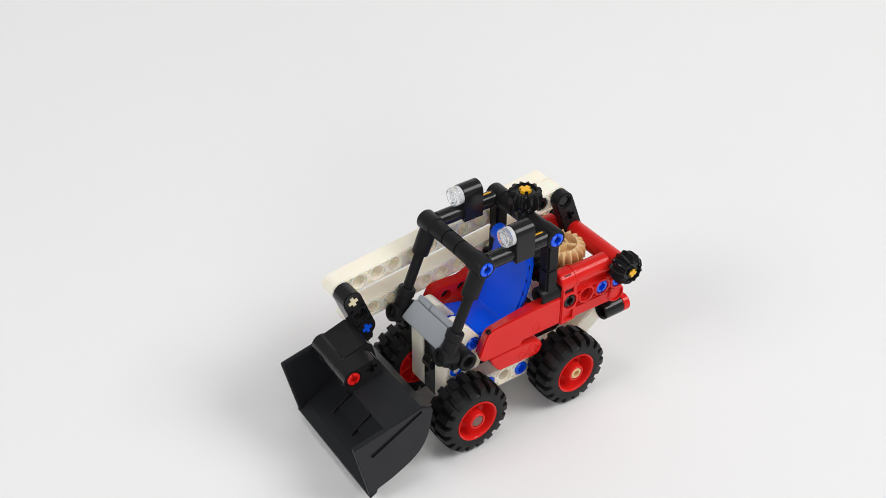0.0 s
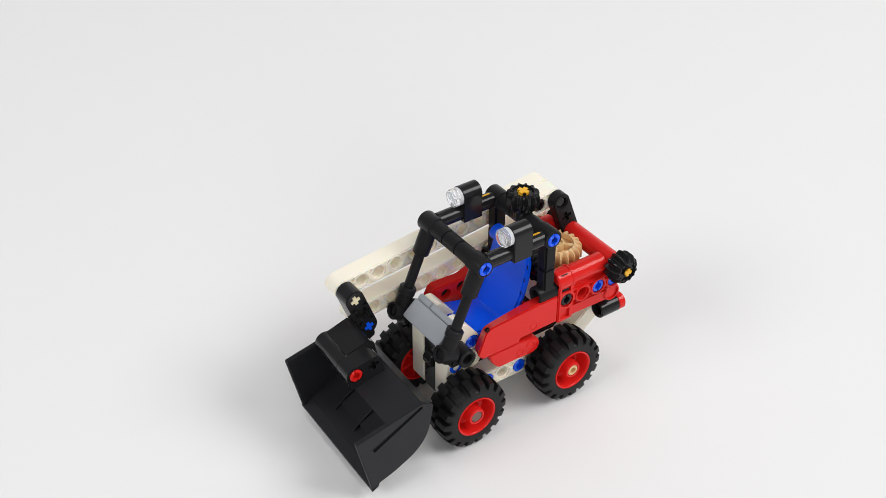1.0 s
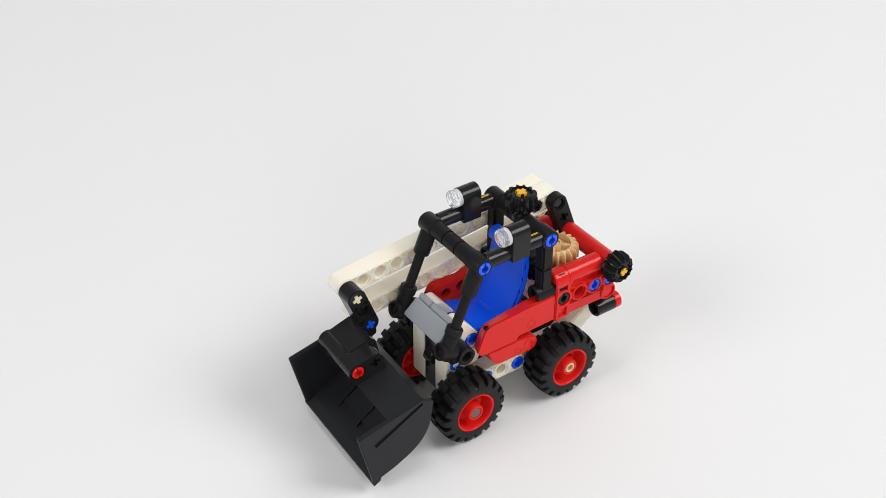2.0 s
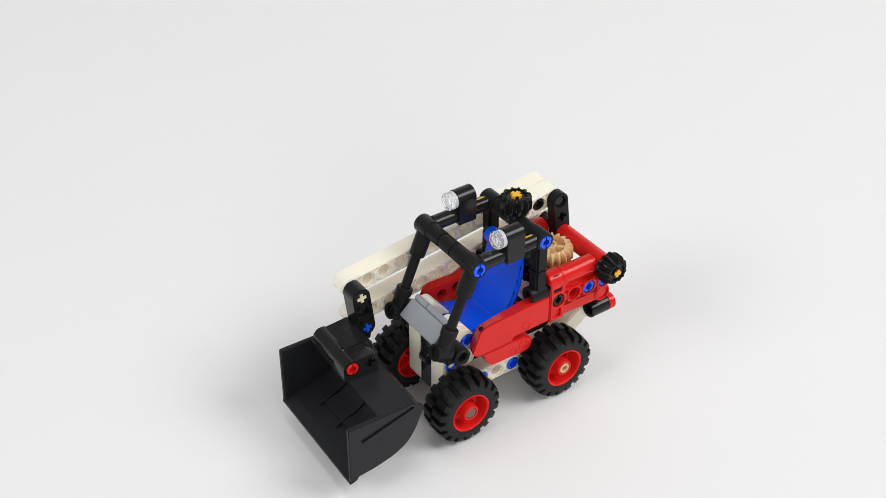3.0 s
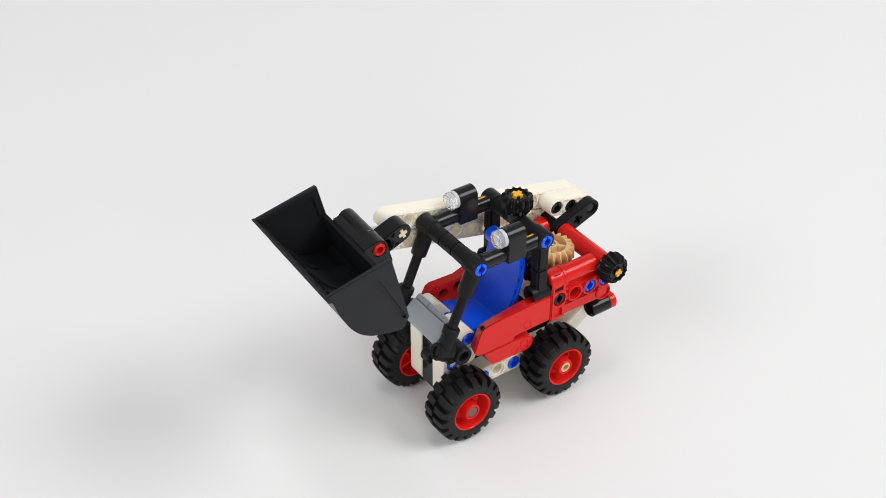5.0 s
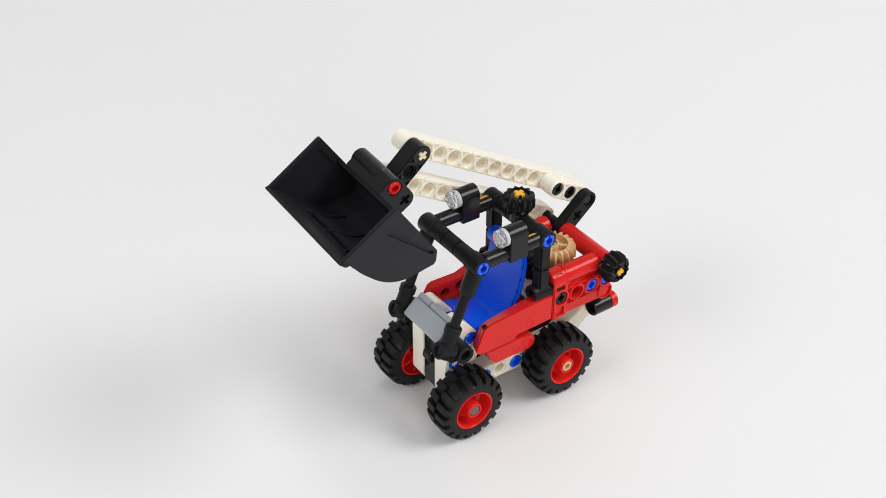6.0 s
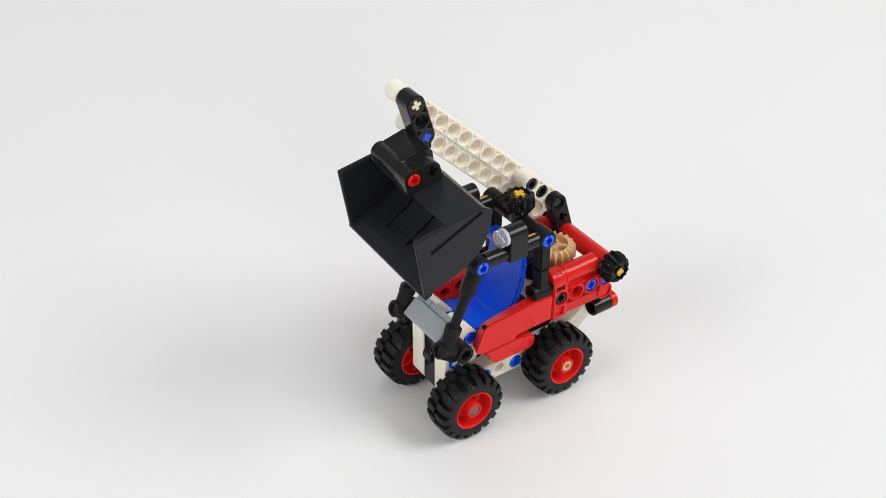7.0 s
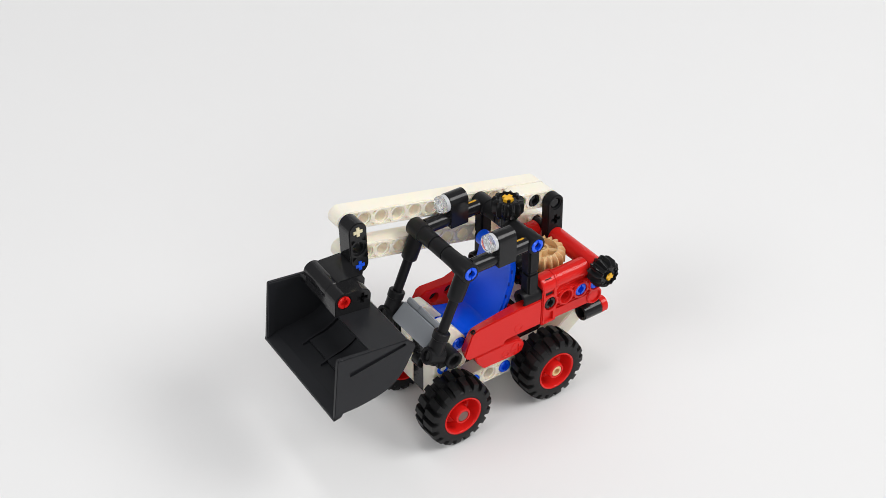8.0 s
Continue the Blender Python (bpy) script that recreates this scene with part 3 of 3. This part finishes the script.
def bucket_parts():
    y0, y1 = -4.54, 2.56
    under = [(2.03, -4.26), (1.60, -3.98), (0.80, -3.88), (0.20, -3.74), (-0.45, -3.54), (-1.04, -3.22), (-1.48, -2.78), (-1.77, -2.30), (-2.06, -1.60), (-2.18, -1.22), (-1.74, -0.71)]
    under = rounded(under, 2, 8)
    inner = [(2.05, -4.16), (1.50, -3.86), (0.80, -3.68), (0.24, -3.54), (-0.36, -3.35), (-0.90, -3.06), (-1.32, -2.66), (-1.58, -2.22), (-1.86, -1.55), (-1.97, -1.24), (-1.66, -0.90)]
    inner = rounded(inner, 2, 8)
    shell = prism(under + inner[::-1], y0 + 0.1, y1 - 0.1, 0)
    edge = prism([(2.07, -4.29), (1.66, -4.16), (1.50, -3.84), (2.05, -4.14)], y0, y1, 0.02)
    top = prism([(0.30, -0.72), (-1.74, -0.70), (-1.68, -0.92), (0.22, -0.92)], y0 + 0.1, y1 - 0.1, 0.02)
    body = bm_join(shell, edge, top)
    out = part("bucket", moved(body, FIT), BUCKET, toy, "wide black loader bucket", False)
    side = [(2.05, -0.80), (2.00, -0.72), (-1.72, -0.66), (-2.16, -1.02), (-2.22, -1.22)] + under[-3::-1]
    for s, y in ((1, y1), (-1, y0)):
        ya, yb = sorted((y, y - 0.2 * s))
        wall = cut(prism(side, ya, yb, 0.03), [prism([(1.38, -1.58), (1.31, -1.85), (-1.48, -1.02), (-1.64, -0.96), (-1.66, -0.86), (-1.54, -0.80)], *sorted((y + 0.1 * s, y - 0.11 * s)), 0)])
        sw = part("side_wall", moved(wall, FIT), BUCKET, out, "flat black bucket side with a long slot", False)
        yi = y - 0.2 * s
        rim = prism([(2.02, -0.80), (1.98, -0.74), (0.30, -0.74), (0.30, -1.08), (1.62, -1.12), (1.64, -3.88), (1.98, -4.06)], *sorted((yi + 0.02 * s, yi - 0.07 * s)), 0.02)
        part("rim", moved(rim, FIT), BUCKET, sw, "", False)
    for y in (-2.62, -0.80, 1.02):
        rib = [(0.95, -3.72), (0.24, -3.60), (-0.36, -3.40), (-0.90, -3.10), (-1.32, -2.70), (-1.08, -2.44), (-0.66, -2.82), (-0.20, -3.10), (0.38, -3.32), (0.95, -3.60)]
        part("rib", moved(prism(rib, y - 0.05, y + 0.05, 0.0), FIT), BUCKET, out, "low rib on the bucket floor", False)
    # raised pad that follows the curve of the back
    curve = [(0.55, -3.60), (0.24, -3.54), (-0.36, -3.35), (-0.90, -3.06), (-1.32, -2.66), (-1.58, -2.22), (-1.85, -1.55), (-1.92, -0.95)]
    lift = [(0.62, -3.46), (0.34, -3.37), (-0.24, -3.20), (-0.72, -2.92), (-1.10, -2.55), (-1.34, -2.12), (-1.58, -1.50), (-1.64, -0.95)]
    for ya, yb in ((-2.55, -0.82), (-0.78, 0.95)):
        part("inner_pad", moved(prism(curve + lift[::-1], ya, yb, 0.03), FIT), BUCKET, out, "curved pad inside the bucket", False)
    couple = cut(prism(ring(0, 0, 0.50, 14, 0, 180)[:9] + [(-1.0, 0.50)] + ring(-1.0, 0.0, 0.5, 8, 90, 180) + [(-1.48, -0.75), (0.45, -0.75)], -1.5, -0.5, 0.03),
                 [hole(0, 0, -1.5, -0.5, 0.40, 0.30, 0.08), cross(-1.0, 0, -0.75, -0.3, 0.30, 0.10)])
    c = part("coupling", moved(couple, FIT), BLACK, out, "black coupling block with holes", False)
    part("coupling_tube", moved(rod((0, -3.72, 0), (0, -1.45, 0), 0.50, 0.08), FIT), BLACK, c, "", False)
    part("coupling_body", moved(prism([(0.42, -0.75), (0.42, 0.2), (-0.3, 0.5), (-1.5, 0.62), (-1.72, 0.3), (-1.72, -0.75)], -3.6, -1.45, 0.06), FIT), BLACK, c, "", False)
    part("pin", moved(pin_end(0, 0, -0.47, 1, 0.34), FIT), RED, c, "red slotted connector pin", False)
    part("rear_lug", moved(prism([(-1.4, -0.75), (-1.4, 0.45), (-2.0, 0.75), (-2.4, 0.3), (-2.3, -0.5)], -3.45, -2.6, 0.06), FIT), BLACK, c, "", False)
    return out


bucket = bucket_parts()

# upright link between the two arms; its lower axle is the origin
front_link = new("front_link", finish("front_link", beam(3, -2.5, -1.5, 1.0, crosses=(0, 2)), BLACK))
front_link.parent = toy
tagged(front_link, "black three-hole link at the arm tips")
part("axle_end", cross(0, 0, -3.6, -1.47, 0.245, 0.083), BLUE, front_link, "blue axle end", False)
part("axle_end", cross(2.0, 0, -3.6, -1.47, 0.245, 0.083), CREAM, front_link, "cream axle end", False)
YAW = 2.2             # the bucket sits slightly askew on its play


# ---- what moves ----
ROLL = [(0.0, -0.06), (1.5, -0.06), (2.75, -0.06), (2.9, 0.20), (3.3, 0.24), (3.6, 0.26), (3.7, 0.52), (4.0, 0.53), (4.5, 0.54), (4.6, 0.50), (4.7, 0.37), (5.0, 0.12), (5.4, 0.01), (5.8, 0.0), (6.5, -0.03),
        (7.1, 0.0), (7.2, 0.12), (7.5, 0.15), (7.6, 0.53), (7.7, 0.70), (8.0, 0.70)]
LIFT = [(0.0, -5.9, -12.6), (1.5, -5.9, -12.8), (2.5, -6.0, -12.8), (2.8, -6.0, -12.8), (2.9, -6.1, -9.2), (3.0, -6.7, 0.4), (3.1, -6.7, 0.6), (3.2, -6.5, 9.7), (3.3, -7.0, 24.5), (3.4, -7.2, 39.6),
        (3.5, -7.2, 39.8), (3.6, -7.2, 54.8), (3.7, -7.1, 58.4), (3.8, -6.8, 59.0), (3.9, -6.7, 59.2), (4.0, -5.2, 61.3), (4.2, -2.1, 65.4), (4.4, 0.8, 67.8), (4.5, 2.3, 70.2), (4.6, 4.2, 73.0),
        (4.7, 5.2, 73.4), (5.2, 19.0, 80.0), (5.8, 31.4, 81.4), (5.9, 31.4, 81.4), (6.0, 31.4, 57.0), (6.1, 32.5, 33.8), (6.2, 35.0, 38.6), (6.3, 35.4, 36.6), (6.4, 35.6, 22.6), (6.5, 40.8, 28.2),
        (6.6, 45.3, 25.0), (6.7, 45.3, 24.5), (6.8, 45.0, 15.2), (6.9, 47.3, 0.8), (7.0, 45.0, -8.8), (7.1, 44.6, -10.4), (7.2, 42.8, -11.5), (7.3, 39.8, -4.6), (7.4, 34.8, 0.2), (7.5, 34.8, 0.2),
        (7.6, 29.8, 6.2), (7.7, 25.5, 15.2), (7.8, 20.4, 22.8), (7.9, 20.4, 22.6), (8.0, 12.6, 6.2)]

# degrees by which the bucket leans on its play, ahead of the link
PLAY = [(0.0, 0.0), (6.0, 0.0), (6.1, 2.0), (6.2, 5.0), (6.4, 5.0), (6.5, 0.0), (6.6, 4.0), (6.7, 4.0), (6.8, 0.0), (7.5, 0.0), (7.6, 4.0), (7.7, 3.0), (7.8, 6.0), (7.9, 6.0), (8.0, 0.0)]


def between(rows, t):
    """Values at t, gliding from row to row without overshoot."""
    for a, b in zip(rows, rows[1:]):
        if t <= b[0] + 1e-9:
            f = (t - a[0]) / (b[0] - a[0])
            return [p + (q - p) * f for p, q in zip(a[1:], b[1:])]
    return list(rows[-1][1:])


def motions():
    times = [i / 10 for i in range(81)]
    walk(toy, [(t, pose(between(ROLL, t)[0] * U, 0, 0)) for t in times])
    for wheel, x, y in WHEELS:
        walk(wheel, [(t, pose(x * U, y * U, HUB * U, 0, math.degrees(between(ROLL, t)[0] / HUB) + 37 * x + 11 * y, 0)) for t in times])
    rows = {"low": [], "up": [], "crank": [], "link": [], "bucket": []}
    for t in times:
        lift, tip = between(LIFT, t)
        a, b = radians(lift), radians(tip)
        stand = tip - between(PLAY, t)[0] + 90 - LEAN
        link = Vector((math.cos(radians(stand)), math.sin(radians(stand)))) * 2
        blue = Vector((PX + REACH * math.cos(a), PZ + REACH * math.sin(a)))
        off = Vector((BLUE_AT.x * math.cos(b) - BLUE_AT.y * math.sin(b), BLUE_AT.x * math.sin(b) + BLUE_AT.y * math.cos(b)))
        rows["low"].append((t, turned(PX * U, (PZ + HUB) * U, lift)))
        rows["up"].append((t, turned((PX + link.x) * U, (PZ + link.y + HUB) * U, lift)))
        rows["crank"].append((t, turned(PX * U, (PZ + HUB) * U, stand)))
        rows["link"].append((t, turned(blue.x * U, (blue.y + HUB) * U, stand)))
        at = blue - off
        m = Matrix.Translation((at.x * U, 0.5 * U, (at.y + HUB) * U)) @ Matrix.Rotation(radians(-YAW), 4, "Z") @ Matrix.Translation((0, -0.5 * U, 0))
        rows["bucket"].append((t, m @ turned(0, 0, tip)))
    walk(lower_arm, rows["low"])
    walk(upper_arm, rows["up"])
    walk(crank, rows["crank"])
    walk(front_link, rows["link"])
    walk(bucket, rows["bucket"])


motions()
